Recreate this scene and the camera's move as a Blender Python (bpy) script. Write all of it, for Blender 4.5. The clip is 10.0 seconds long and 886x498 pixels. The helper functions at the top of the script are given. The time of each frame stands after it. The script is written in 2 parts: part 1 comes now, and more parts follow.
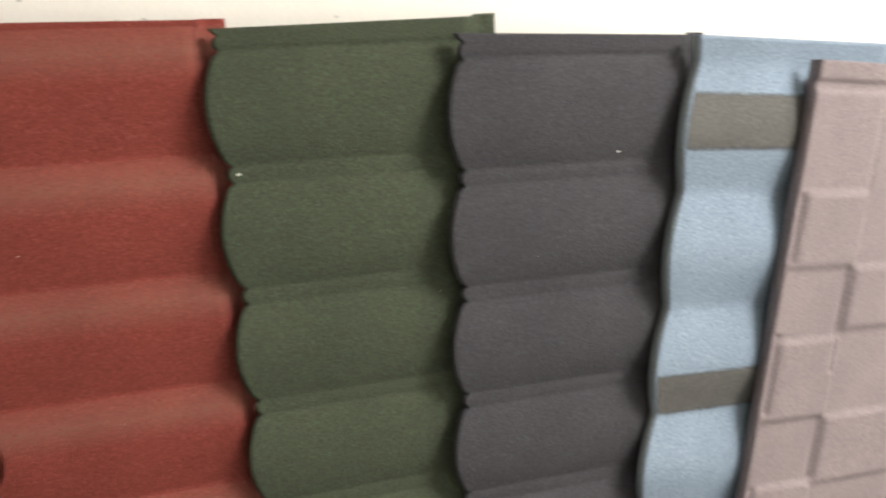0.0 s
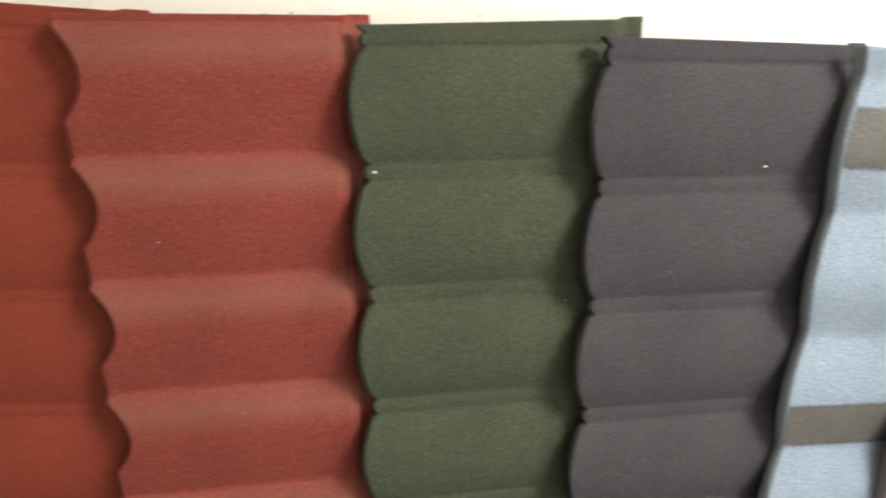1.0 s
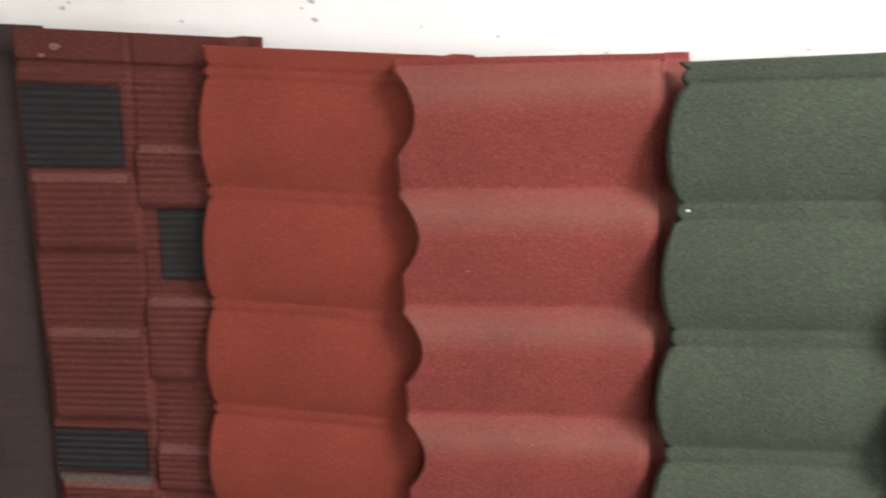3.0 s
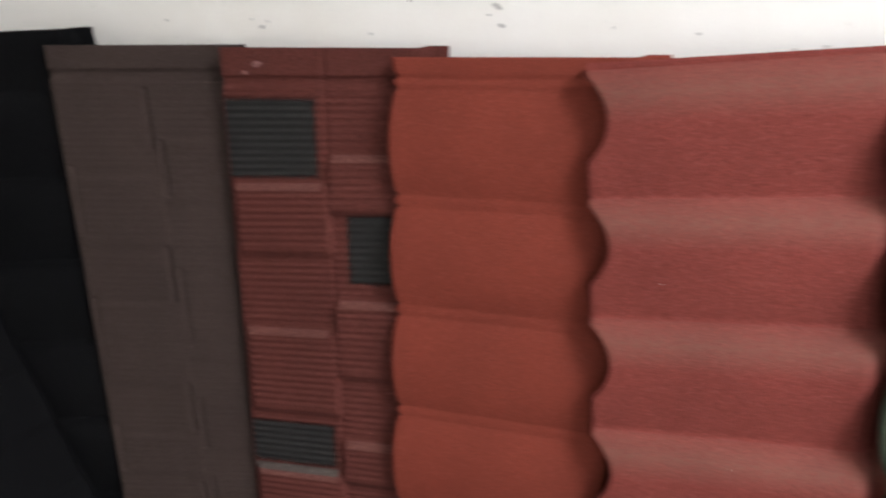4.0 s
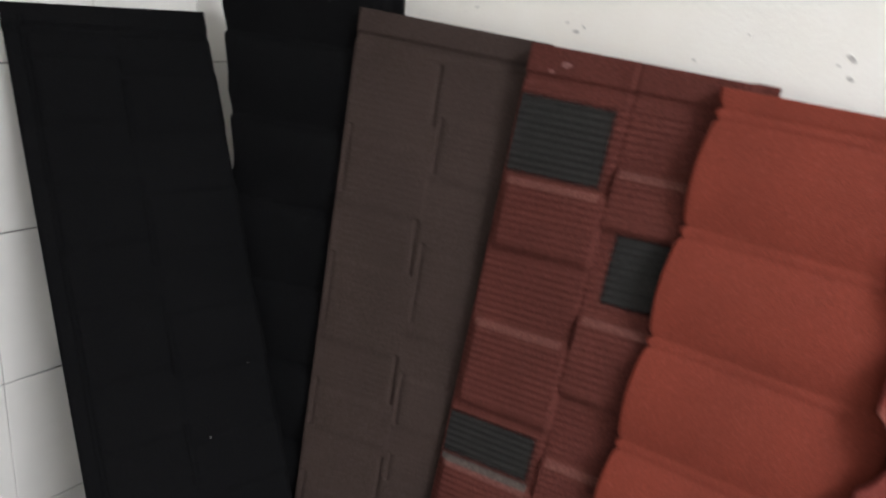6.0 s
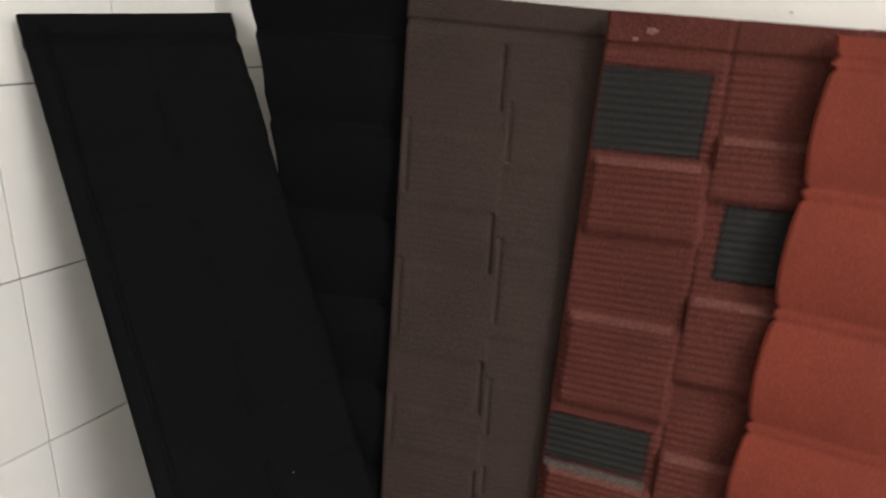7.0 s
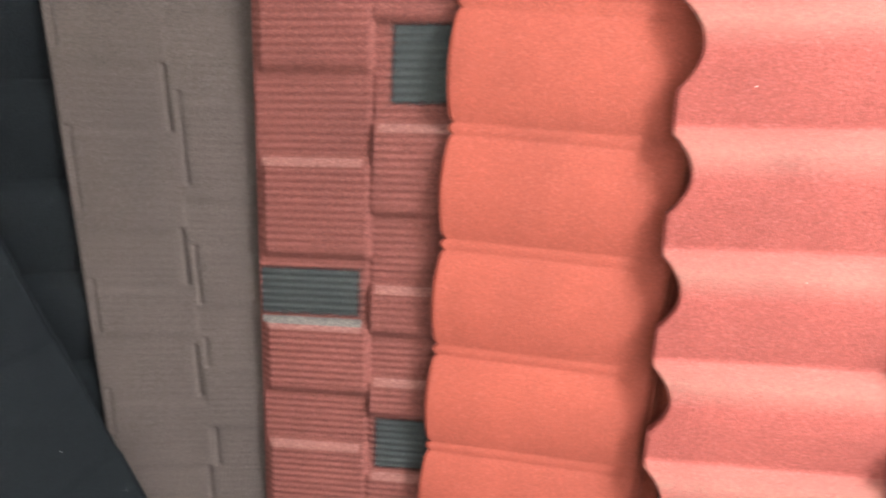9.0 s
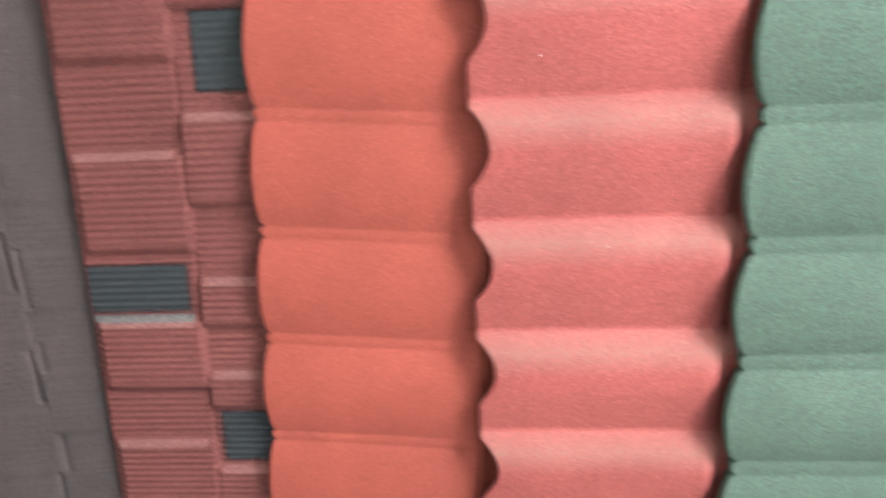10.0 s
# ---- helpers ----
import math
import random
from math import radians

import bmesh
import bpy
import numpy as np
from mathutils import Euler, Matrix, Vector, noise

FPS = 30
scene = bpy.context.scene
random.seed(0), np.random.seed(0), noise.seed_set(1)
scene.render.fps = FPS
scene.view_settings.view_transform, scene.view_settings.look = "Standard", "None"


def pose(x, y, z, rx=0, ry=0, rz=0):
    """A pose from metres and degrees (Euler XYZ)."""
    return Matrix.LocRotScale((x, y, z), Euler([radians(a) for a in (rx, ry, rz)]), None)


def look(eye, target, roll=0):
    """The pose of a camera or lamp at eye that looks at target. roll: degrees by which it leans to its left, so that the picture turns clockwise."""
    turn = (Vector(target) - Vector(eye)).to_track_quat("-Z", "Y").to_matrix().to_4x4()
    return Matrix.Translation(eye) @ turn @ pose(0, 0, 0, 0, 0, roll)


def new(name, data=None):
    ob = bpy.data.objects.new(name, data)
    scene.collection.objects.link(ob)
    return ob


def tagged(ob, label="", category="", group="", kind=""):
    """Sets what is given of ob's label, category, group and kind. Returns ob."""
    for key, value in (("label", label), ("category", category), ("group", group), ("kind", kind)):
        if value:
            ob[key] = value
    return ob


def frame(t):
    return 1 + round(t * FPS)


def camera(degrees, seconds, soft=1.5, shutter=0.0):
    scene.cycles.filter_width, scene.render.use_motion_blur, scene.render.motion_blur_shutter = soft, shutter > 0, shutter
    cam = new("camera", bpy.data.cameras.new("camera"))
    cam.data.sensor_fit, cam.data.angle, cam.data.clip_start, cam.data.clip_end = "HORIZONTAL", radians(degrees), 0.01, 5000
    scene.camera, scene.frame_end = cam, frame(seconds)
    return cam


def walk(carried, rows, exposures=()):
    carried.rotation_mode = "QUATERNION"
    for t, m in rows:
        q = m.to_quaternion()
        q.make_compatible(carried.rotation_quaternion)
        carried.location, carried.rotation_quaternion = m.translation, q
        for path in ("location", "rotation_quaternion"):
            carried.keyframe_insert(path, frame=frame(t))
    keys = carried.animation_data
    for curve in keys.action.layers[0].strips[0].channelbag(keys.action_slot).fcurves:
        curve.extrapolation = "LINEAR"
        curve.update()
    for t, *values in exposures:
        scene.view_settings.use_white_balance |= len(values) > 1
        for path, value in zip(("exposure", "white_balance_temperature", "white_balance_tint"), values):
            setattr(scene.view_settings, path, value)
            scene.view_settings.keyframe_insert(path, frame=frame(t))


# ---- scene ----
cam = camera(64.2, 10.0, soft=2.0, shutter=0.8)
PATH = [
    (0, (0.076, -0.006, 1.454), (0.41, 1.782, 0.624), 1.5),
    (0.5, (0.041, 0.011, 1.459), (0.256, 1.822, 0.636), 2.1),
    (1, (-0.018, 0.034, 1.451), (0.132, 1.842, 0.61), 2.4),
    (1.5, (-0.053, 0.017, 1.454), (-0.101, 1.855, 0.666), -0.0),
    (2, (-0.105, 0.02, 1.451), (-0.273, 1.84, 0.638), -0.3),
    (2.5, (-0.15, 0.017, 1.445), (-0.432, 1.841, 0.675), -1.8),
    (2.7, (-0.169, 0.017, 1.445), (-0.491, 1.843, 0.694), -1.6),
    (3.8, (-0.219, 0.013, 1.46), (-0.907, 1.745, 0.733), -4.2),
    (4, (-0.252, 0.027, 1.472), (-1.031, 1.71, 0.725), -5.7),
    (4.5, (-0.299, -0.012, 1.478), (-1.173, 1.631, 0.745), -5.2),
    (5, (-0.326, -0.047, 1.462), (-1.305, 1.546, 0.753), -3.1),
    (5.5, (-0.374, -0.061, 1.43), (-1.438, 1.486, 0.74), 1.3),
    (6, (-0.492, -0.102, 1.42), (-1.545, 1.466, 0.767), 5.9),
    (6.2, (-0.543, -0.117, 1.391), (-1.588, 1.476, 0.784), 7.2),
    (7.3, (-0.751, -0.155, 1.337), (-1.656, 1.499, 0.67), -1.7),
    (7.5, (-0.743, -0.15, 1.301), (-1.607, 1.513, 0.602), -2.3),
    (8, (-0.703, -0.15, 1.243), (-1.517, 1.509, 0.48), -0.5),
    (8.5, (-0.593, -0.135, 1.19), (-1.324, 1.574, 0.45), 0.1),
    (8.8, (-0.551, -0.069, 1.265), (-1.073, 1.638, 0.372), -2.0),
    (9, (-0.542, -0.068, 1.236), (-0.984, 1.679, 0.369), -0.5),
    (9.5, (-0.459, -0.048, 1.229), (-0.812, 1.722, 0.366), -1.7),
    (10, (-0.323, -0.023, 1.225), (-0.642, 1.73, 0.316), -2.6),
]
EXPOSURES = [
    (0.0, -0.78, 6700, 10),
    (1.0, -0.58, 6900, 11),
    (1.5, -0.66, 6400, 12),
    (2.0, -0.66, 6000, 14),
    (2.7, -0.45, 6000, 14),
    (4.0, -0.75, 5900, 13),
    (4.6, -0.66, 5900, 13),
    (5.5, -0.84, 5900, 12),
    (6.2, -0.84, 5900, 12),
    (7.3, -0.72, 6400, 12),
    (7.6, 0.6, 6300, 12),
    (8.0, 1.42, 6400, 10),
    (8.8, 1.38, 5700, 0),
    (9.5, 1.35, 5150, -3),
    (10.0, 1.1, 5100, -1),
]
walk(cam, [(t, look(eye, target, roll)) for t, eye, target, roll in PATH], EXPOSURES)


# ---- world and light ----
WEST, EAST, SOUTH, NORTH, HIGH = -1.975, 3.43, -2.4, 1.135, 3.1   # the room's inner faces
SKY = (1.45, 2.65, -1.1, 0.1)                                    # assumed rooflight in the ceiling, out of view: x0, x1, y0, y1
WIN = (0.3, 2.5, 1.5, 2.6)                                     # assumed window in the south wall, out of view: x0, x1, z0, z1

world = bpy.data.worlds.new("world")
scene.world = world
world.use_nodes = True
sky = world.node_tree.nodes.new("ShaderNodeTexSky")
sky.sky_type, sky.sun_disc = "NISHITA", False
sky.sun_elevation, sky.sun_rotation = radians(50), radians(150)
world.node_tree.links.new(sky.outputs[0], world.node_tree.nodes["Background"].inputs[0])
world.node_tree.nodes["Background"].inputs[1].default_value = 0.12


def daylight(name, x, y, z, target, wide, high, power):
    """An area lamp added in an assumed, unseen opening, standing for the sky's light."""
    lamp = bpy.data.lights.new(name, "AREA")
    lamp.shape, lamp.size, lamp.size_y = "RECTANGLE", wide, high
    lamp.energy, lamp.color = power, (1.0, 0.97, 0.93)
    ob = new(name, lamp)
    ob.matrix_world = look((x, y, z), target)


wx, wz = (WIN[0] + WIN[1]) / 2, (WIN[2] + WIN[3]) / 2
# weaker fill lamp, added behind the camera in the assumed window
daylight("window_daylight", wx, SOUTH - 0.1, wz, (wx, 0, wz), WIN[1] - WIN[0], WIN[3] - WIN[2], 22.0)
sx, sy = (SKY[0] + SKY[1]) / 2, (SKY[2] + SKY[3]) / 2
# main lamp, added overhead to the right; its opening is assumed
daylight("rooflight_daylight", sx, sy, HIGH + 0.1, (sx, sy + 0.001, 0), SKY[1] - SKY[0], SKY[3] - SKY[2], 400.0)


# ---- materials ----
def material(name, rough=0.8, metal=0.0):
    m = bpy.data.materials.new(name)
    m.use_nodes = True
    b = m.node_tree.nodes["Principled BSDF"]
    b.inputs["Roughness"].default_value, b.inputs["Metallic"].default_value = rough, metal
    return m, m.node_tree, b


def node(tree, kind, **values):
    n = tree.nodes.new(kind)
    for key, value in values.items():
        n.inputs[key].default_value = value
    return n


def ramp(tree, source, *stops):
    n = tree.nodes.new("ShaderNodeValToRGB")
    e = n.color_ramp.elements
    while len(e) < len(stops):
        e.new(0.5)
    for k, (at, c) in zip(e, stops):
        k.position, k.color = at, (*c, 1)
    tree.links.new(source, n.inputs[0])
    return n.outputs[0]


def mixed(tree, fac, a, b, blend="MIX"):
    n = tree.nodes.new("ShaderNodeMix")
    n.data_type, n.blend_type = "RGBA", blend
    for slot, value in ((0, fac), (6, a), (7, b)):
        if hasattr(value, "links"):
            tree.links.new(value, n.inputs[slot])
        else:
            n.inputs[slot].default_value = value if slot == 0 else (*value, 1)
    return n.outputs[2]


def granules(name, colour, other, spread=0.5, grain=620.0, relief=0.6, sheen=0.15, rough=0.9, speck=0.5, lit_band=None, feather=False):
    """Stone granules bonded to pressed steel: two grain colours, salt-and-pepper grit, and faint dusty blotches."""
    m, t, b = material(name, rough)
    co = t.nodes.new("ShaderNodeTexCoord").outputs["Object"]
    grit = node(t, "ShaderNodeTexNoise", Scale=grain, Detail=2.0, Roughness=0.7)
    cell = node(t, "ShaderNodeTexVoronoi", Scale=grain * 0.55)
    blot = node(t, "ShaderNodeTexNoise", Scale=5.0, Detail=5.0, Roughness=0.6)
    mid = node(t, "ShaderNodeTexNoise", Scale=190.0, Detail=3.0, Roughness=0.6)
    for n in (grit, cell, blot, mid):
        t.links.new(co, n.inputs["Vector"])
    lo = tuple(c * (1 - spread) for c in colour)
    hi = tuple(min(1, c * (1 + spread)) for c in colour)
    base = ramp(t, grit.outputs[0], (0.3, lo), (0.5, colour), (0.7, hi))
    base = mixed(t, ramp(t, mid.outputs[0], (0.38, (0, 0, 0)), (0.68, (0.75, 0.75, 0.75))), base, other)
    pale = tuple(min(1, c * 1.25 + 0.2 * max(colour)) for c in colour)
    far = node(t, "ShaderNodeTexNoise", Scale=330.0, Detail=1.0, Roughness=0.5)
    stretch = node(t, "ShaderNodeMapping")
    stretch.inputs["Location"].default_value, stretch.inputs["Scale"].default_value = (3.1, 1.7, 5.3), (0.55, 1, 1)
    t.links.new(co, stretch.inputs[0])
    t.links.new(stretch.outputs[0], far.inputs["Vector"])
    base = mixed(t, ramp(t, far.outputs[0], (0.56, (0, 0, 0)), (0.72, (speck, speck, speck))), base, pale)
    base = mixed(t, ramp(t, far.outputs[0], (0.28, (speck, speck, speck)), (0.42, (0, 0, 0))), base, tuple(c * 0.5 for c in colour))
    if lit_band:
        # lit upper faces painted paler along every wave: (pitch, offset of z, width, colour)
        pitch, offset, broad, paler = lit_band
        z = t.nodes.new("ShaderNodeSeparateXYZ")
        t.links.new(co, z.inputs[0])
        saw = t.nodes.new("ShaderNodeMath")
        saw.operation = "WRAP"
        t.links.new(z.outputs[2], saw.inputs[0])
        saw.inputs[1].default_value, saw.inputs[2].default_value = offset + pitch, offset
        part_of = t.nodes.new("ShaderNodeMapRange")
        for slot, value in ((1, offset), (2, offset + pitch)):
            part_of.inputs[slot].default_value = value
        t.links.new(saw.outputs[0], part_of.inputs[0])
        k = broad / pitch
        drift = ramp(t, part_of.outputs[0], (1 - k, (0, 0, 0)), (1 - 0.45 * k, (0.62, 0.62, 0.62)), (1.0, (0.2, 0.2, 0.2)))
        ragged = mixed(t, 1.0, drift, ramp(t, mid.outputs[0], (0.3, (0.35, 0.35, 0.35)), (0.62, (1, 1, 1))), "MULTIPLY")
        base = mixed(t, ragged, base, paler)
    dusty = ramp(t, blot.outputs[0], (0.3, (0.88, 0.88, 0.88)), (0.7, (1.1, 1.09, 1.08)))
    base = mixed(t, 1.0, base, dusty, "MULTIPLY")
    t.links.new(base, b.inputs["Base Color"])
    bump = node(t, "ShaderNodeBump", Strength=relief, Distance=0.0012)
    t.links.new(cell.outputs["Distance"], bump.inputs["Height"])
    t.links.new(bump.outputs[0], b.inputs["Normal"])
    b.inputs["Specular IOR Level"].default_value = sheen
    if feather:
        # sprayed granules thin out towards the border of the block
        rim = t.nodes.new("ShaderNodeAttribute")
        rim.attribute_name = "rim"
        loose = node(t, "ShaderNodeTexNoise", Scale=240.0, Detail=3.0, Roughness=0.7)
        t.links.new(co, loose.inputs["Vector"])
        both = t.nodes.new("ShaderNodeMath")
        both.operation = "ADD"
        t.links.new(rim.outputs["Fac"], both.inputs[0])
        t.links.new(loose.outputs[0], both.inputs[1])
        t.links.new(ramp(t, both.outputs[0], (0.55, (0, 0, 0)), (0.95, (1, 1, 1))), b.inputs["Alpha"])
    return m


def plaster(name, colour, stain, rough=0.85):
    m, t, b = material(name, rough)
    co = t.nodes.new("ShaderNodeTexCoord").outputs["Object"]
    big = node(t, "ShaderNodeTexNoise", Scale=3.0, Detail=6.0, Roughness=0.65)
    fleck = node(t, "ShaderNodeTexNoise", Scale=38.0, Detail=4.0, Roughness=0.75)
    fine = node(t, "ShaderNodeTexNoise", Scale=160.0, Detail=3.0)
    for n in (big, fleck, fine):
        t.links.new(co, n.inputs["Vector"])
    base = mixed(t, ramp(t, big.outputs[0], (0.35, (0, 0, 0)), (0.75, (0.5, 0.5, 0.5))), colour, stain)
    base = mixed(t, ramp(t, fleck.outputs[0], (0.68, (0, 0, 0)), (0.74, (0.55, 0.55, 0.55))), base, (0.38, 0.35, 0.30))
    t.links.new(base, b.inputs["Base Color"])
    bump = node(t, "ShaderNodeBump", Strength=0.3, Distance=0.002)
    t.links.new(fine.outputs[0], bump.inputs["Height"])
    t.links.new(bump.outputs[0], b.inputs["Normal"])
    return m


def glazed(name, colour, rough=0.22, vary=0.06):
    """Glazed ceramic, a little uneven from tile to tile."""
    m, t, b = material(name, rough)
    info = t.nodes.new("ShaderNodeObjectInfo")
    co = t.nodes.new("ShaderNodeTexCoord").outputs["Object"]
    cloud = node(t, "ShaderNodeTexNoise", Scale=9.0, Detail=4.0, Roughness=0.6)
    t.links.new(co, cloud.inputs["Vector"])
    tone = ramp(t, info.outputs["Random"], (0.0, tuple(c * (1 - vary) for c in colour)), (1.0, colour))
    base = mixed(t, ramp(t, cloud.outputs[0], (0.4, (0, 0, 0)), (0.8, (0.35, 0.35, 0.35))), tone, tuple(c * 0.82 for c in colour))
    t.links.new(base, b.inputs["Base Color"])
    return m


M_GREEN = granules("green_granules", (0.049, 0.064, 0.042), (0.042, 0.041, 0.029))
M_GREY = granules("grey_granules", (0.048, 0.048, 0.056), (0.040, 0.036, 0.037))
# the rose colour carries the light on its waves' upper faces as paler stripes
M_ROSE = granules("rose_granules", (0.180, 0.041, 0.0320), (0.150, 0.032, 0.0250), relief=0.4, sheen=0.12, rough=0.85, speck=0.36, lit_band=(0.185, 0.0328, 0.075, (0.180, 0.092, 0.070)))
M_ORANGE = granules("orange_granules", (0.170, 0.0335, 0.020), (0.150, 0.028, 0.0168), 0.3, relief=0.2, sheen=0.15, rough=0.8, speck=0.22)
M_BRICK = granules("brick_granules", (0.092, 0.026, 0.020), (0.068, 0.018, 0.0145))
# brick colour made paler for the light on upward ledges
M_LIT_LEDGE = granules("lit_ledge_granules", (0.128, 0.050, 0.040), (0.09, 0.029, 0.023), speck=0.6)
M_PALE = granules("beige_strip_granules", (0.085, 0.068, 0.06), (0.05, 0.04, 0.036), speck=0.6)
M_CHAR = granules("charcoal_granules", (0.0145, 0.0132, 0.0122), (0.0096, 0.0088, 0.0082), sheen=0.3, rough=0.75, feather=True)
M_BROWN = granules("brown_granules", (0.044, 0.030, 0.0255), (0.035, 0.0238, 0.021))
M_BLACK = granules("black_granules", (0.0040, 0.0040, 0.0045), (0.0028, 0.0028, 0.0032), sheen=0.08)
M_BLUE = granules("blue_granules", (0.185, 0.238, 0.302), (0.155, 0.205, 0.263), 0.22, relief=0.35)
M_BLUE_RIM = granules("blue_rim_granules", (0.23, 0.265, 0.29), (0.18, 0.215, 0.24), 0.2)
M_OLIVE = granules("olive_grey_granules", (0.098, 0.098, 0.094), (0.076, 0.076, 0.074), feather=True)
M_MAUVE = granules("mauve_granules", (0.205, 0.172, 0.178), (0.17, 0.143, 0.15), 0.22, relief=0.35)
M_WALL = plaster("stained_plaster", (0.88, 0.86, 0.81), (0.76, 0.72, 0.63))
M_CHIP = plaster("bare_chipped_plaster", (0.50, 0.48, 0.45), (0.38, 0.37, 0.35))
M_CEIL = plaster("ceiling_paint", (0.80, 0.79, 0.77), (0.74, 0.72, 0.68))
M_TILE = glazed("white_wall_tile", (0.84, 0.83, 0.79))
M_FLOOR = glazed("grey_floor_tile", (0.10, 0.098, 0.095), 0.3)
M_GROUT = plaster("grout", (0.30, 0.29, 0.27), (0.22, 0.21, 0.20))
M_FRAME = glazed("window_paint", (0.75, 0.75, 0.74), 0.4)


# ---- building helpers ----
def mesh_of(name, bm, mat, smooth=False):
    me = bpy.data.meshes.new(name)
    bm.to_mesh(me)
    bm.free()
    me.materials.append(mat)
    if smooth:
        me.polygons.foreach_set("use_smooth", [True] * len(me.polygons))
    return me


def part(name, bm, mat, parent, label="", smooth=False):
    ob = new(name, mesh_of(name, bm, mat, smooth))
    ob.parent = parent
    return tagged(ob, label)


def box(bm, x0, x1, y0, y1, z0, z1):
    v = [bm.verts.new((x, y, z)) for z in (z0, z1) for y in (y0, y1) for x in (x0, x1)]
    for q in ((0, 2, 3, 1), (4, 5, 7, 6), (0, 1, 5, 4), (2, 6, 7, 3), (0, 4, 6, 2), (1, 3, 7, 5)):
        bm.faces.new([v[i] for i in q])
    return bm


def slab(name, *size, mat, label, category):
    ob = new(name, mesh_of(name, box(bmesh.new(), *size), mat))
    return tagged(ob, label, category, kind="structure")


def smoothstep(a, b, x):
    x = min(1.0, max(0.0, (x - a) / (b - a)))
    return x * x * (3 - 2 * x)


# ---- the room ----
TH = 0.2
slab("floor", WEST - TH, EAST + TH, SOUTH - TH, NORTH + TH, -0.15, -0.006, mat=M_GROUT, label="grey tiled shop floor with pale joints", category="floor")
bm = bmesh.new()
for x0, x1, y0, y1 in ((WEST - TH, SKY[0], SOUTH - TH, NORTH + TH), (SKY[1], EAST + TH, SOUTH - TH, NORTH + TH), (SKY[0], SKY[1], SOUTH - TH, SKY[2]), (SKY[0], SKY[1], SKY[3], NORTH + TH)):
    box(bm, x0, x1, y0, y1, HIGH, HIGH + 0.15)
tagged(new("ceiling", mesh_of("ceiling", bm, M_CEIL)), "plain white painted ceiling with an assumed rooflight, out of view", "ceiling", kind="structure")
wall_north = slab("wall_north", WEST - TH, EAST + TH, NORTH, NORTH + TH, -0.006, HIGH, mat=M_WALL,
                  label="cream plastered wall, chipped and stained", category="wall")
wall_west = slab("wall_west", WEST - TH, WEST - 0.006, SOUTH, NORTH, -0.006, HIGH, mat=M_GROUT,
                 label="wall faced with glossy white ceramic tiles", category="wall")
slab("wall_east", EAST, EAST + TH, SOUTH, NORTH, -0.006, HIGH, mat=M_WALL, label="plain cream plastered side wall", category="wall")
bm = bmesh.new()
for x0, x1, z0, z1 in ((WEST - TH, WIN[0], -0.006, HIGH), (WIN[1], EAST + TH, -0.006, HIGH), (WIN[0], WIN[1], -0.006, WIN[2]), (WIN[0], WIN[1], WIN[3], HIGH)):
    box(bm, x0, x1, SOUTH - TH, SOUTH, z0, z1)
tagged(new("wall_south", mesh_of("wall_south", bm, M_WALL)), "plain plastered wall with an assumed wide window, out of view", "wall", kind="structure")
# unseen window, made up to hold the fill lamp
window = tagged(new("window_1"), "assumed wide window, out of view, with a painted frame", "window", kind="structure")
window.location = (WIN[0], SOUTH - 0.05, WIN[2])
for x in (0.0, (WIN[1] - WIN[0]) / 2, WIN[1] - WIN[0]):
    part("window_frame", box(bmesh.new(), x - 0.03, x + 0.03, -0.02, 0.03, 0, WIN[3] - WIN[2]), M_FRAME, window)


# ---- roof panels ----
LEAN_X = 9.37           # degrees by which the row leans on the wall
WIDE = 0.422
LAP = 0.377               # across the sheet to the set-back side flange that the next panel covers
PANELS = []              # panels that carry flecks: thing, shape, and (across, down, size) of each fleck


def bond(first, pitch=0.19, tall=0.0135, bow=0.016, rib=0.026):
    """Broad arched pans between slim double grooves. Returns the relief and the shape of the front edge."""
    def where(v):
        return ((v - first + rib / 2) % pitch) / pitch * pitch

    def relief(u, v):
        s = where(v)
        if s < rib:
            k = abs(2 * s / rib - 1)
            h = 0.0009 * (1 - k * k)
        else:
            k = abs(2 * (s - rib) / (pitch - rib) - 1)
            h = tall * (1 - k ** 2.1)
        return h * (1 - 0.6 * smoothstep(0.30, 0.40, u)) * smoothstep(0.02, 0.05, v) - 0.0022 * math.exp(-((v - 0.034) / 0.005) ** 2)

    def edge(v):
        s = where(v)
        notch = 0.005 * (math.exp(-(s / 0.004) ** 2) + math.exp(-((s - rib) / 0.004) ** 2) + math.exp(-((s - pitch) / 0.004) ** 2))
        if s < rib:
            return notch - 0.003 * math.sin(math.pi * s / rib)
        return notch - bow * math.sin(math.pi * (s - rib) / (pitch - rib)) ** 0.75
    return relief, edge


def rolled(first, pitch=0.185, tall=0.031):
    """Rolling waves that rise sharply out of a crease and fall away slowly."""
    def where(v):
        return ((v - first) % pitch) / pitch

    def relief(u, v):
        return tall * math.sin(math.pi * where(v) ** 0.62) * smoothstep(-0.05, 0.02, v)

    def edge(v):
        s = (where(v) - 0.06) / 0.64
        return 0.03 * math.sin(math.pi * s) ** 0.8 - 0.006 if 0 < s < 1 else -0.006
    return relief, edge


def roman(first, pitch=0.205, tall=0.02):
    """Even round waves."""
    def relief(u, v):
        return tall * math.sin(math.pi * (((v - first) % pitch) / pitch)) ** 1.4

    def edge(v):
        return -0.026 * math.sin(math.pi * (((v - first) % pitch) / pitch)) ** 1.2
    return relief, edge


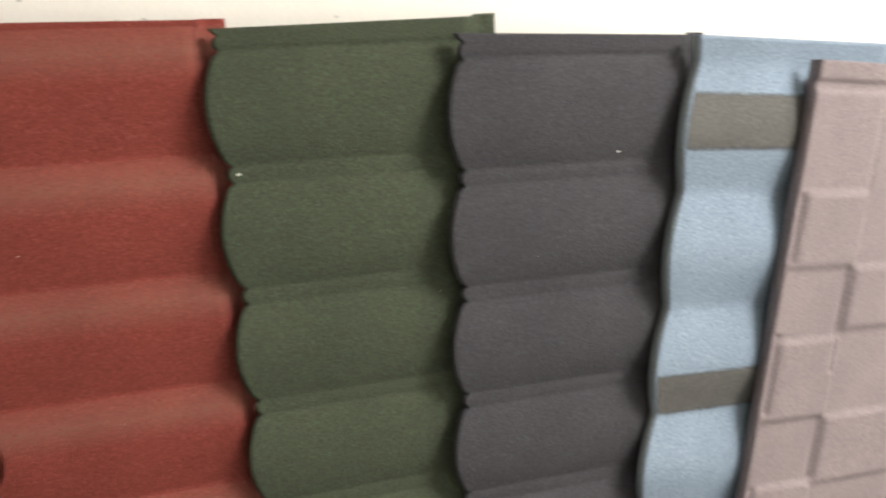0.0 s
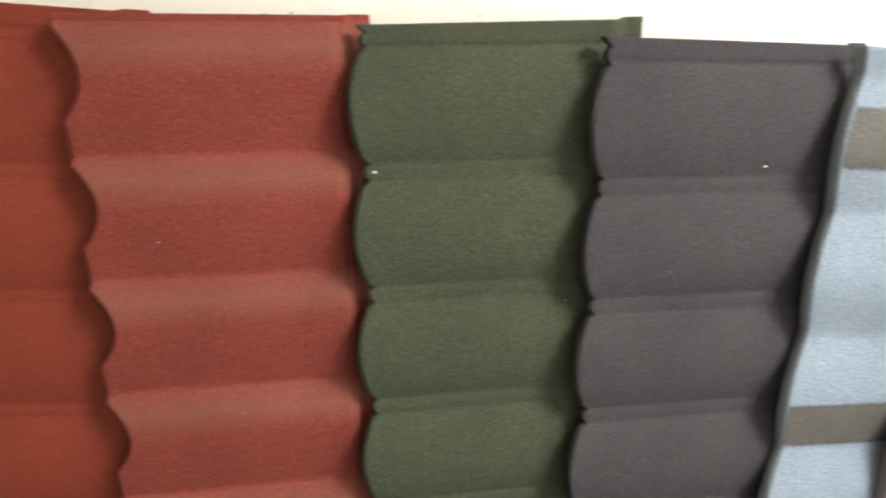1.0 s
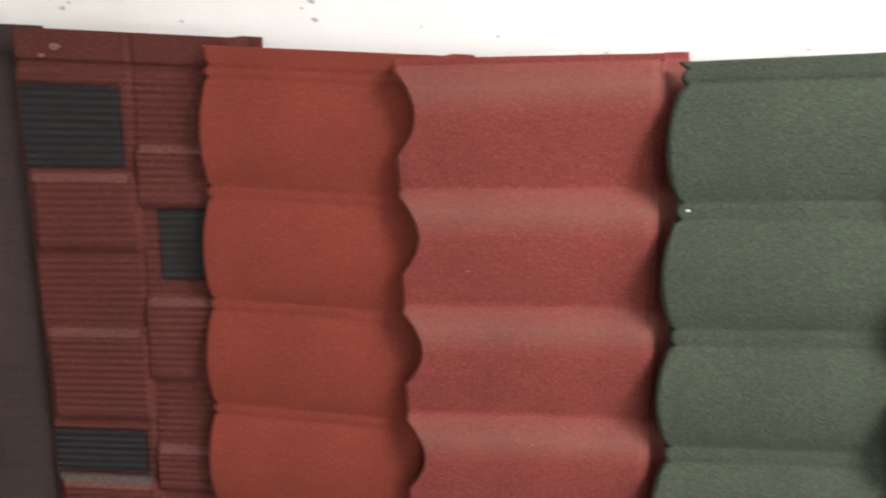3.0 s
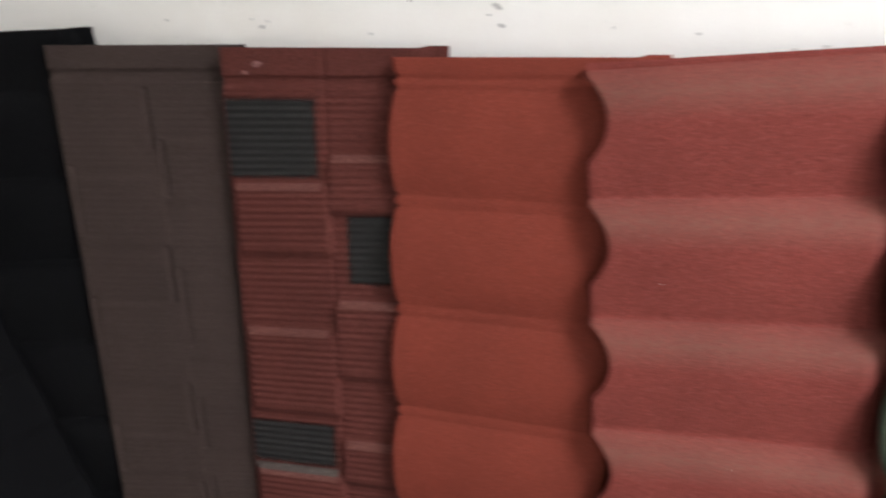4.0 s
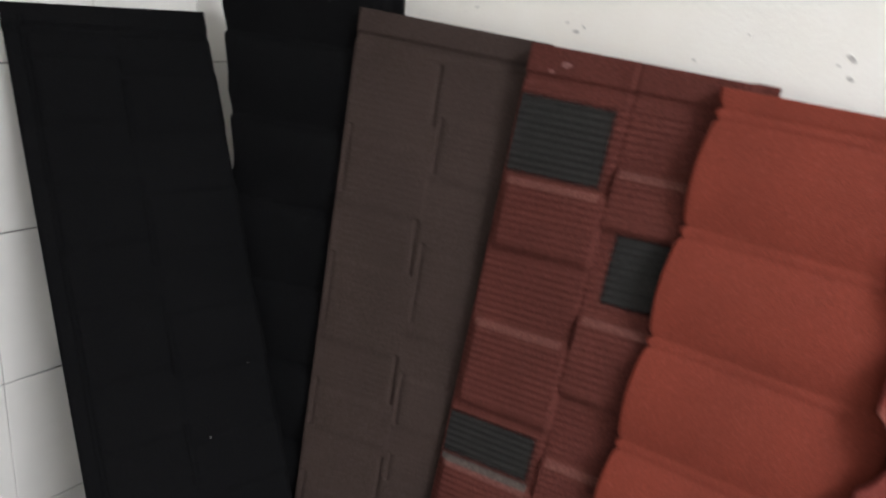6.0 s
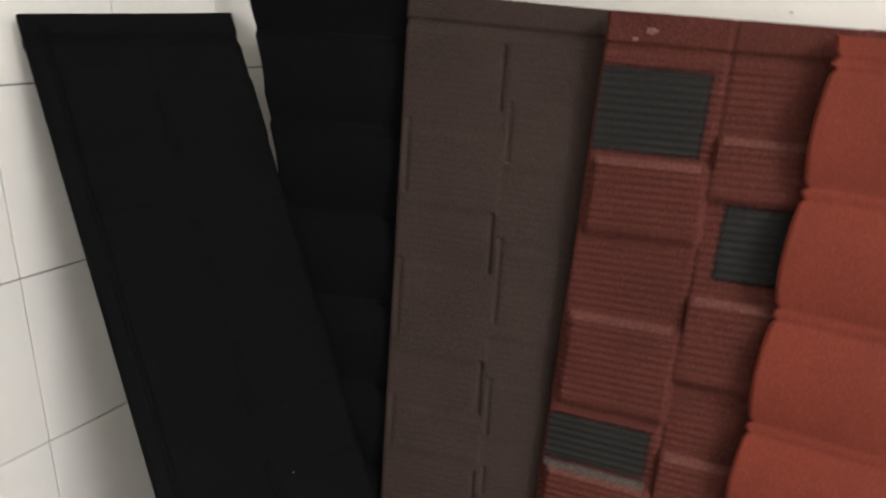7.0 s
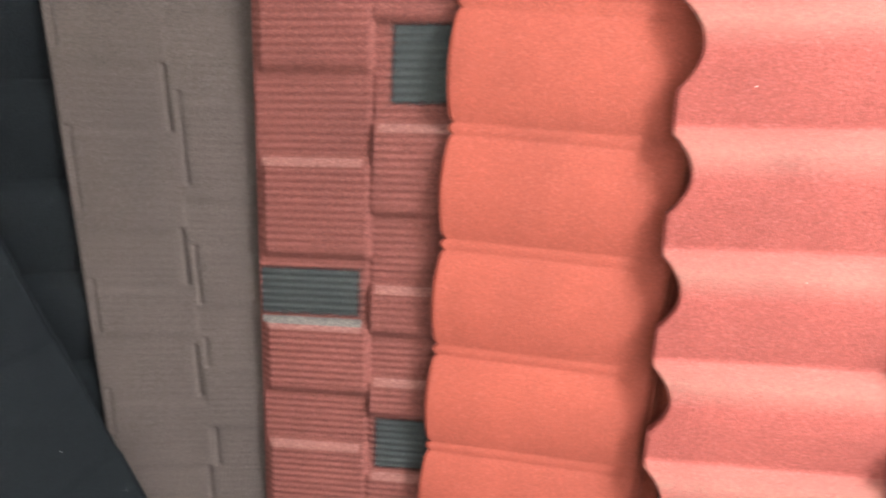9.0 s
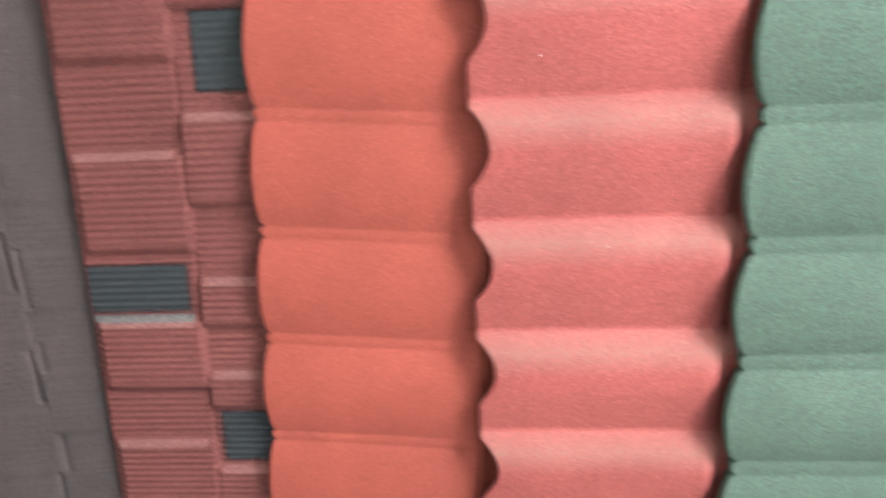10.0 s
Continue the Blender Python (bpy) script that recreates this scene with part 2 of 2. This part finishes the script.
def shingle(left, right, seam, slots=(), rib=0.0, tall=0.010, top=0.05, wide=0.006, slit=0.008):
    """Two courses of raised and sunk blocks side by side, some finely ribbed, with slim upright slots between."""
    def course(blocks, v):
        h, flat = 0.0, 1.0
        for a, b in blocks:
            h = max(h, tall * smoothstep(a - 0.008, a + 0.009, v) * (1 - smoothstep(b - 0.011, b + 0.011, v)))
            if abs(v - a) < 0.013 or abs(v - b) < 0.015:
                flat = 0.0
        return h, flat

    def relief(u, v):
        mix = smoothstep(seam - 0.004, seam + 0.004, u)
        (hl, fl), (hr, fr) = course(left, v), course(right, v)
        h, flat = (hl + (hr - hl) * mix) * smoothstep(0.004, 0.02, u), fl + (fr - fl) * mix
        if v > top + 0.02:
            h += rib * flat * math.sin(2 * math.pi * v / 0.0132)
        h -= 0.006 * smoothstep(top - 0.008, top, v) * (1 - smoothstep(top + 0.006, top + 0.02, v))
        for us, a, b in slots:
            if a < v < b and abs(u - us) < wide:
                h -= slit * (1 - abs(u - us) / wide)
        if abs(u - seam) < 0.004:
            h -= 0.25 * tall
        return h

    def edge(v):
        return 0.0
    return relief, edge


def slanted(shape, slope, down):
    """The same relief with its front edge cut on the slant, to that far down."""
    relief, edge = shape
    return relief, lambda v: edge(v) * 0.3 + slope * min(v, down)


def skew_at(skew, v, length):
    """How much the rows drop across the sheet, at v down: a number that fades to the foot, or a rule of its own."""
    return skew(v) if callable(skew) else skew * (1 - v / length)


def fold_mesh(relief, edge, length, tops, skew, fade, width=0.384, high=0.007, out=0.002):
    """The folded upper border: a slim doubled strip along the top of the sheet."""
    bm = bmesh.new()
    rows = []
    for i in range(25):
        u = width * i / 24
        x = u + edge(0.0) * max(0.0, 1 - u / fade)
        z = length - skew_at(skew, 0.0, length) * u + tops[0] + (tops[1] - tops[0]) * u / 0.4
        y = -relief(u, 0.0)
        rows.append([bm.verts.new(p) for p in ((x, y + 0.002, z + 0.0015), (x, y - out * 0.7, z + 0.002), (x, y - out, z - 0.001), (x, y - out, z - high), (x, y - 0.0005, z - high - 0.0015))])
    for a, b in zip(rows, rows[1:]):
        for k in range(4):
            bm.faces.new((a[k], a[k + 1], b[k + 1], b[k]))
    for row, turn in ((rows[0], 1), (rows[-1], -1)):
        bm.faces.new(row[::-turn])
    return bm


def sheet_mesh(relief, edge, length, u0, u1, v0, v1, lift=0.0, du=0.012, dv=0.005, extra=(0.006, 0.012, 0.018), back=True, skew=0.0, fade=0.09, tops=(0.0, 0.0), soft_rim=False):
    """The pressed sheet between u0..u1 across and v0..v1 down from its top; local x across, z up, -y outward; z is 0 at the foot."""
    near = (0.004, 0.008, 0.013) if soft_rim else ()
    us = sorted({u0, u1, *[u0 + i * du for i in range(1, int((u1 - u0) / du))], *[e for e in extra if u0 < e < u1], *[u0 + e for e in near], *[u1 - e for e in near]})
    n = max(2, int((v1 - v0) / dv))
    bm = bmesh.new()
    layer = bm.verts.layers.float.new("rim") if soft_rim else None
    grid = []
    for j in range(n + 1):
        v = v0 + (v1 - v0) * j / n
        e = edge(v)
        row = []
        for u in us:
            x = u + e * max(0.0, 1 - u / fade)
            w = relief(u, v) + lift
            if back:
                w -= 0.02 * smoothstep(0.375, 0.395, u)
            w += 0.0015 * noise.noise((u * 6, v * 4, length * 9))
            z = length - v - skew_at(skew, v, length) * u + (tops[0] + (tops[1] - tops[0]) * u / 0.4) * max(0.0, 1 - v / 0.05)
            if back:
                z += 0.004 * smoothstep(0.378, 0.39, u) * max(0.0, 1 - v / 0.05)
            row.append(bm.verts.new((x, -w, z)))
            if soft_rim:
                sides = [v - v0, v1 - v] + ([u - u0] if u0 > 0.01 else []) + ([u1 - u] if u1 < 0.3 else [])
                row[-1][layer] = min(1.0, max(0.0, min(sides)) / 0.020)
        grid.append(row)
    for a, b in zip(grid, grid[1:]):
        for i in range(len(us) - 1):
            bm.faces.new((a[i], b[i], b[i + 1], a[i + 1]))
    return bm


def nose_mesh(relief, edge, length, drop=0.026, dv=0.005, thick=0.003, top=0.0):
    """The turned-down front edge, a folded strip that follows the sheet's edge."""
    bm = bmesh.new()
    n = int(length / dv)
    rows = []
    for j in range(n + 1):
        v = length * j / n
        x, w = edge(v), relief(0, v) + 0.0015 * noise.noise((0, v * 4, length * 9))
        z = length - v + top * max(0.0, 1 - v / 0.05)
        rows.append([bm.verts.new(p) for p in ((x + 0.001, -w, z), (x - 0.002, -w + 0.004, z), (x + 0.003, -w + drop, z), (x + 0.003 + thick, -w + drop, z), (x + thick, -w + 0.004, z))])
    for a, b in zip(rows, rows[1:]):
        for i in range(4):
            bm.faces.new((a[i + 1], b[i + 1], b[i], a[i]))
    return bm


def roof_panel(name, label, place, length, shape, mat, rim=None, patches=(), patch_mat=None, fine=0.005, extra=(0.006, 0.013, 0.02), width=WIDE, flange=True, skew=0.0, fade=0.09, spots=(), tops=(0.0, 0.0), fold=False):
    relief, edge = shape
    root = tagged(new(name), label, "roofing sample", "roof panel samples", "thing")
    root.empty_display_size = 0.1
    root.matrix_world = place
    sheet = part("sheet", sheet_mesh(relief, edge, length, 0.0, LAP if flange else width, 0.0, length, dv=fine, extra=extra, back=flange, skew=skew, fade=fade, tops=tops), mat, root, smooth=True)
    sides = [sheet]
    if flange:
        sides.append(part("side_flange", sheet_mesh(relief, edge, length, LAP, width, 0.0, length, du=0.006, dv=fine, extra=(), skew=skew, fade=fade, tops=tops), mat, root, smooth=True))
    if fold:
        part("top_fold", fold_mesh(relief, edge, length, tops, skew, fade), mat, root)
    for side in sides:
        thick = side.modifiers.new("gauge", "SOLIDIFY")
        thick.thickness, thick.offset = 0.0025, -1
    part("nose_lip", nose_mesh(relief, edge, length, dv=max(fine, 0.004), top=tops[0]), rim or mat, root, smooth=True)
    for u0, u1, v0, v1 in patches:
        part("block", sheet_mesh(relief, edge, length, u0, u1, v0, v1, lift=0.0012, dv=fine, extra=extra, back=flange, skew=skew, fade=fade, soft_rim=True), patch_mat, sheet, "block of dark granules", smooth=True)
    if spots:
        root["length"] = length
        PANELS.append((root, shape, spots))
    return root


def leaning(x, top, yaw=5.5, off=0.0, twist=0.0):
    """Pose and length of a panel of the row: foot on the floor, its upper front corner at x and top."""
    y = 0.96 + off + 0.165 * (top - 0.73)
    length = top / math.cos(radians(LEAN_X))
    return Matrix.Translation((x, y, top)) @ pose(0, 0, 0, -LEAN_X, twist, 0) @ pose(0, 0, 0, 0, 0, yaw) @ Matrix.Translation((0, 0, -length)), length


def corners(top_left, top_right, down):
    """Pose and length of a panel from its two upper corners and the way down its side to the floor."""
    tl, tr, e = Vector(top_left), Vector(top_right), Vector(down).normalized()
    x = (tr - tl).normalized()
    z = (-e - x * (-e).dot(x)).normalized()
    y = z.cross(x)
    length = tl.z / z.z
    m = Matrix((x, y, z)).transposed().to_4x4()
    return Matrix.Translation(tl) @ m @ Matrix.Translation((0, 0, -length)), length


L_BLOCKS = ((0.245, 0.377), (0.525, 0.695), (0.825, 0.96), (1.07, 1.21))
R_BLOCKS = ((0.193, 0.30), (0.466, 0.616), (0.748, 0.837), (0.928, 1.0), (1.126, 1.26))

place, length = leaning(-0.060, 1.324, twist=-1.9)
roof_panel("sample_panel", "dark green stone-coated roof panel with arched pans, leaning on the wall", place, length, bond(0.214, bow=0.022), M_GREEN, fine=0.003, tops=(-0.007, 0.001), spots=((0.012, 0.213, 0.0055), (0.31, 0.43, 0.002)))
place, length = leaning(0.291, 1.313, off=-0.010, twist=-1.0)
roof_panel("sample_panel", "charcoal grey stone-coated roof panel with arched pans", place, length, bond(0.216, bow=0.024), M_GREY, fine=0.003, tops=(0.0, -0.008), spots=((0.262, 0.188, 0.0045), (0.12, 0.35, 0.0015)))
place, length = leaning(-0.468, 1.315, twist=-2.0)
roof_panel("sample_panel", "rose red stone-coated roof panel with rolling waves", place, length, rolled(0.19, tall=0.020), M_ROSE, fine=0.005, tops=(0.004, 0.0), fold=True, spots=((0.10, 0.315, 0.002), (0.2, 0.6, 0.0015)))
place, length = leaning(-0.781, 1.341, twist=2.2)
roof_panel("sample_panel", "plain orange-red stone-coated roof panel with arched pans", place, length, bond(0.231, pitch=0.192, bow=0.009, rib=0.02, tall=0.0115), M_ORANGE, fine=0.003)
place, length = leaning(-1.13, 1.371, yaw=5, twist=0.8)
BRICK = shingle(L_BLOCKS, R_BLOCKS, 0.205, rib=0.0009, tall=0.012, top=0.055)
def brick_skew(v):
    return 0.03 * max(-1.7, 1 - 8 * v)


BRICK_COLS = (0.006, 0.013, 0.02, 0.197, 0.201, 0.205, 0.209, 0.213)
brick_panel = roof_panel("sample_panel", "brick red ribbed shingle roof panel with charcoal blocks", place, length, BRICK, M_BRICK,
                         patches=((0.004, 0.187, 0.085, 0.236), (0.231, 0.40, 0.300, 0.436), (0.004, 0.190, 0.715, 0.812), (0.214, 0.40, 1.004, 1.118)),
                         patch_mat=M_CHAR, fine=0.0022, extra=BRICK_COLS, skew=brick_skew, spots=((0.075, 0.03, 0.016), (0.05, 0.045, 0.011)))
# strips that paint the light along the blocks' upward edges
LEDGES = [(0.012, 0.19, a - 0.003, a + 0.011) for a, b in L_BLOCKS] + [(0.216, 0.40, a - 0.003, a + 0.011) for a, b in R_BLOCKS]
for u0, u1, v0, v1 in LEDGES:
    part("ledge", sheet_mesh(*BRICK, length, u0, u1, v0, v1, lift=0.0010, dv=0.0022, extra=BRICK_COLS, skew=brick_skew), M_LIT_LEDGE, brick_panel, "ledge of a block, painted paler as lit from above", smooth=True)
part("ledge", sheet_mesh(*BRICK, length, 0.004, 0.19, 0.813, 0.826, lift=0.0012, dv=0.0022, extra=BRICK_COLS, skew=brick_skew), M_PALE, brick_panel, "beige granule strip under a charcoal block", smooth=True)
BROWN_SLOTS = tuple((0.188, a, b) for a, b in ((0.08, 0.20), (0.388, 0.506), (0.68, 0.79), (0.908, 1.017), (1.17, 1.26))) + \
    tuple((0.208, a, b) for a, b in ((0.18, 0.29), (0.433, 0.60), (0.711, 0.826), (0.894, 0.955), (1.085, 1.17))) + \
    tuple((0.013, a, b) for a, b in ((0.23, 0.37), (0.498, 0.653), (0.778, 0.884), (1.0, 1.095)))
place, length = corners((-1.499, 1.012, 1.398), (-1.110, 1.122, 1.398), (0.058, -0.168, -0.985))
roof_panel("sample_panel", "dark brown shingle roof panel with slim slots", place, length,
           shingle(((0.25, 0.39), (0.51, 0.686), (0.80, 0.89), (1.03, 1.17)), ((0.177, 0.30), (0.452, 0.627), (0.72, 0.83), (0.95, 1.085)), 0.198, BROWN_SLOTS, rib=0.00015, tall=0.0024, slit=0.006),
           M_BROWN, fine=0.0025, extra=(0.006, 0.013, 0.02, 0.183, 0.188, 0.193, 0.198, 0.203, 0.208, 0.213), width=0.40, flange=False, skew=0.075)
place, length = leaning(0.676, 1.302, yaw=7, off=-0.01, twist=2.4)
roof_panel("sample_panel", "pale blue stone-coated roof panel with round waves and grey bands", place, length, roman(0.035), M_BLUE, rim=M_BLUE_RIM, tops=(0.008, 0.010),
           patches=((0.004, 0.30, 0.074, 0.172), (0.004, 0.30, 0.556, 0.649)), patch_mat=M_OLIVE)
place, length = leaning(0.875, 1.276, yaw=8, off=-0.03, twist=3.2)
roof_panel("sample_panel", "pale mauve shingle roof panel with embossed blocks", place, length,
           shingle(((0.215, 0.348), (0.484, 0.642), (0.78, 0.92), (1.06, 1.2)), ((0.35, 0.47), (0.645, 0.79), (0.93, 1.06)), 0.155,
                   tuple((0.145, a, b) for a, b in ((0.35, 0.555), (0.645, 0.79), (0.93, 1.1))) + tuple((0.012, a, b) for a, b in ((0.218, 0.337), (0.47, 0.625), (0.78, 0.92))), tall=0.0065, top=0.035),
           M_MAUVE, fine=0.004, extra=(0.008, 0.012, 0.016, 0.14, 0.145, 0.15, 0.155, 0.16))
place, length = corners((-1.85, 0.957, 1.436), (-1.463, 1.09, 1.476), (0.1, -0.17, -1.0))
roof_panel("sample_panel", "matt black wavy roof panel standing in the corner", place, length, slanted(rolled(0.12, 0.18, 0.023), 0.105, 0.4), M_BLACK, skew=0.145, fade=0.36)
place, length = corners((-1.946, 0.532, 1.356), (-1.850, 0.914, 1.353), (0.414, -0.116, -0.903))
roof_panel("sample_panel", "matt black shingle roof panel leaning on the tiled wall", place, length,
           shingle(((0.11, 0.235), (0.355, 0.475), (0.59, 0.73), (0.86, 0.975), (1.10, 1.22)), ((0.14, 0.26), (0.385, 0.51), (0.63, 0.755), (0.89, 1.0), (1.13, 1.25)), 0.193,
                   tuple((0.193, a, b) for a, b in ((0.16, 0.275), (0.40, 0.53), (0.626, 0.754), (0.852, 0.966), (1.12, 1.24))) + ((0.03, 0.03, 1.4),), tall=0.0055),
           M_BLACK, fine=0.004, extra=(0.006, 0.013, 0.02, 0.025, 0.03, 0.035, 0.187, 0.193, 0.199), width=0.384, flange=False, tops=(-0.011, 0.0), spots=((0.235, 0.888, 0.0028), (0.297, 1.072, 0.0022), (0.34, 0.76, 0.0014)))


# ---- flecks of white paint on the granules ----
M_FLECK = plaster("white_paint_fleck", (0.55, 0.54, 0.50), (0.42, 0.40, 0.38))
M_SCUFF = granules("dusty_scuff", (0.22, 0.11, 0.10), (0.17, 0.08, 0.07))


def fleck(sheet, relief, length, u, v, size, seed, paint):
    rng = random.Random(seed)
    bm = bmesh.new()
    y = -relief(u, v) - 0.0014
    ring = [bm.verts.new((u + size * math.cos(a) * rng.uniform(0.6, 1.3), y, length - v + 0.6 * size * math.sin(a) * rng.uniform(0.6, 1.2))) for a in [math.pi * k / 4 for k in range(8)]]
    mid = bm.verts.new((u, y - 0.001, length - v))
    for a, b in zip(ring, ring[1:] + ring[:1]):
        bm.faces.new((mid, a, b))
    bmesh.ops.recalc_face_normals(bm, faces=bm.faces)
    part("paint_fleck" if paint == M_FLECK else "scuff", bm, paint, sheet, "white paint fleck" if paint == M_FLECK else "dusty scuff mark")


for thing, shape, spots in PANELS:
    relief, tall = shape[0], thing["length"]
    del thing["length"]
    for number, (u, v, size) in enumerate(spots):
        fleck(thing.children[0], relief, tall, u, v, size * 0.65, number, M_SCUFF if size > 0.01 else M_FLECK)


# ---- chips in the plaster ----
def chip(x, z, size, seed):
    rng = random.Random(seed)
    bm = bmesh.new()
    ring = []
    for i in range(9):
        a = 2 * math.pi * i / 9
        r = size * rng.uniform(0.45, 1.0)
        ring.append(bm.verts.new((r * math.cos(a) * 1.3, -0.0015 * rng.uniform(0.6, 1), r * math.sin(a) * 0.7)))
    mid = bm.verts.new((0, -0.0005, 0))
    for i in range(9):
        bm.faces.new((mid, ring[i], ring[(i + 1) % 9]))
    base = [bm.verts.new((v.co.x * 1.15, 0.001, v.co.z * 1.15)) for v in ring]
    for i in range(9):
        bm.faces.new((ring[i], base[i], base[(i + 1) % 9], ring[(i + 1) % 9]))
    bmesh.ops.recalc_face_normals(bm, faces=bm.faces)
    ob = part("chip", bm, M_CHIP, wall_north)
    ob.location = (x, NORTH, z)
    ob.rotation_euler = (0, rng.uniform(-0.8, 0.8), 0)


for number, (x, z, size) in enumerate(((-0.63, 1.402, 0.012), (-0.624, 1.372, 0.010), (-0.645, 1.39, 0.005), (-1.08, 1.396, 0.010), (-1.066, 1.404, 0.006), (-1.10, 1.41, 0.005),
                                          (-1.515, 1.386, 0.008), (-0.205, 1.318, 0.006), (-0.165, 1.32, 0.006), (0.114, 1.325, 0.005), (-0.33, 1.345, 0.005), (-0.86, 1.372, 0.006),
                                          (-0.45, 1.36, 0.005), (-1.3, 1.42, 0.006), (-0.78, 1.42, 0.005), (-0.52, 1.43, 0.008))):
    chip(x, z, size * 0.62, number)


# ---- tiles, laid last ----
def tile_mesh(name, w, h, thick, mat):
    bm = box(bmesh.new(), 0, w, -thick, 0, 0, h)
    bmesh.ops.bevel(bm, geom=bm.edges[:], offset=0.0015, segments=1, affect="EDGES")
    return mesh_of(name, bm, mat)


def lay(mesh, parent, m):
    ob = new("tile", mesh)
    ob.parent = parent
    ob.matrix_basis = m


TW, TT, GAP = 0.25, 0.337, 0.003
wall_tile = tile_mesh("tile", TW - 0.0012, TT - GAP, 0.006, M_TILE)
cut_tile = tile_mesh("cut_tile", TW - 0.0012, 0.219, 0.006, M_TILE)
for i in range(-2, 12):
    y = 0.478 - TW * i
    for k in range(9):
        lay(cut_tile if k == 0 else wall_tile, wall_west, Matrix.Translation((WEST - 0.006, y, 0.222 + TT * (k - 1) if k else 0.0)) @ pose(0, 0, 0, 0, 0, 90))
floor_slab = bpy.data.objects["floor"]
floor_tile = tile_mesh("tile", 0.397, 0.397, 0.006, M_FLOOR)
for i in range(14):
    for k in range(9):
        lay(floor_tile, floor_slab, Matrix.Translation((WEST + 0.4 * i, NORTH - 0.4 * (k + 1), -0.006)) @ pose(0, 0, 0, -90, 0, 0))
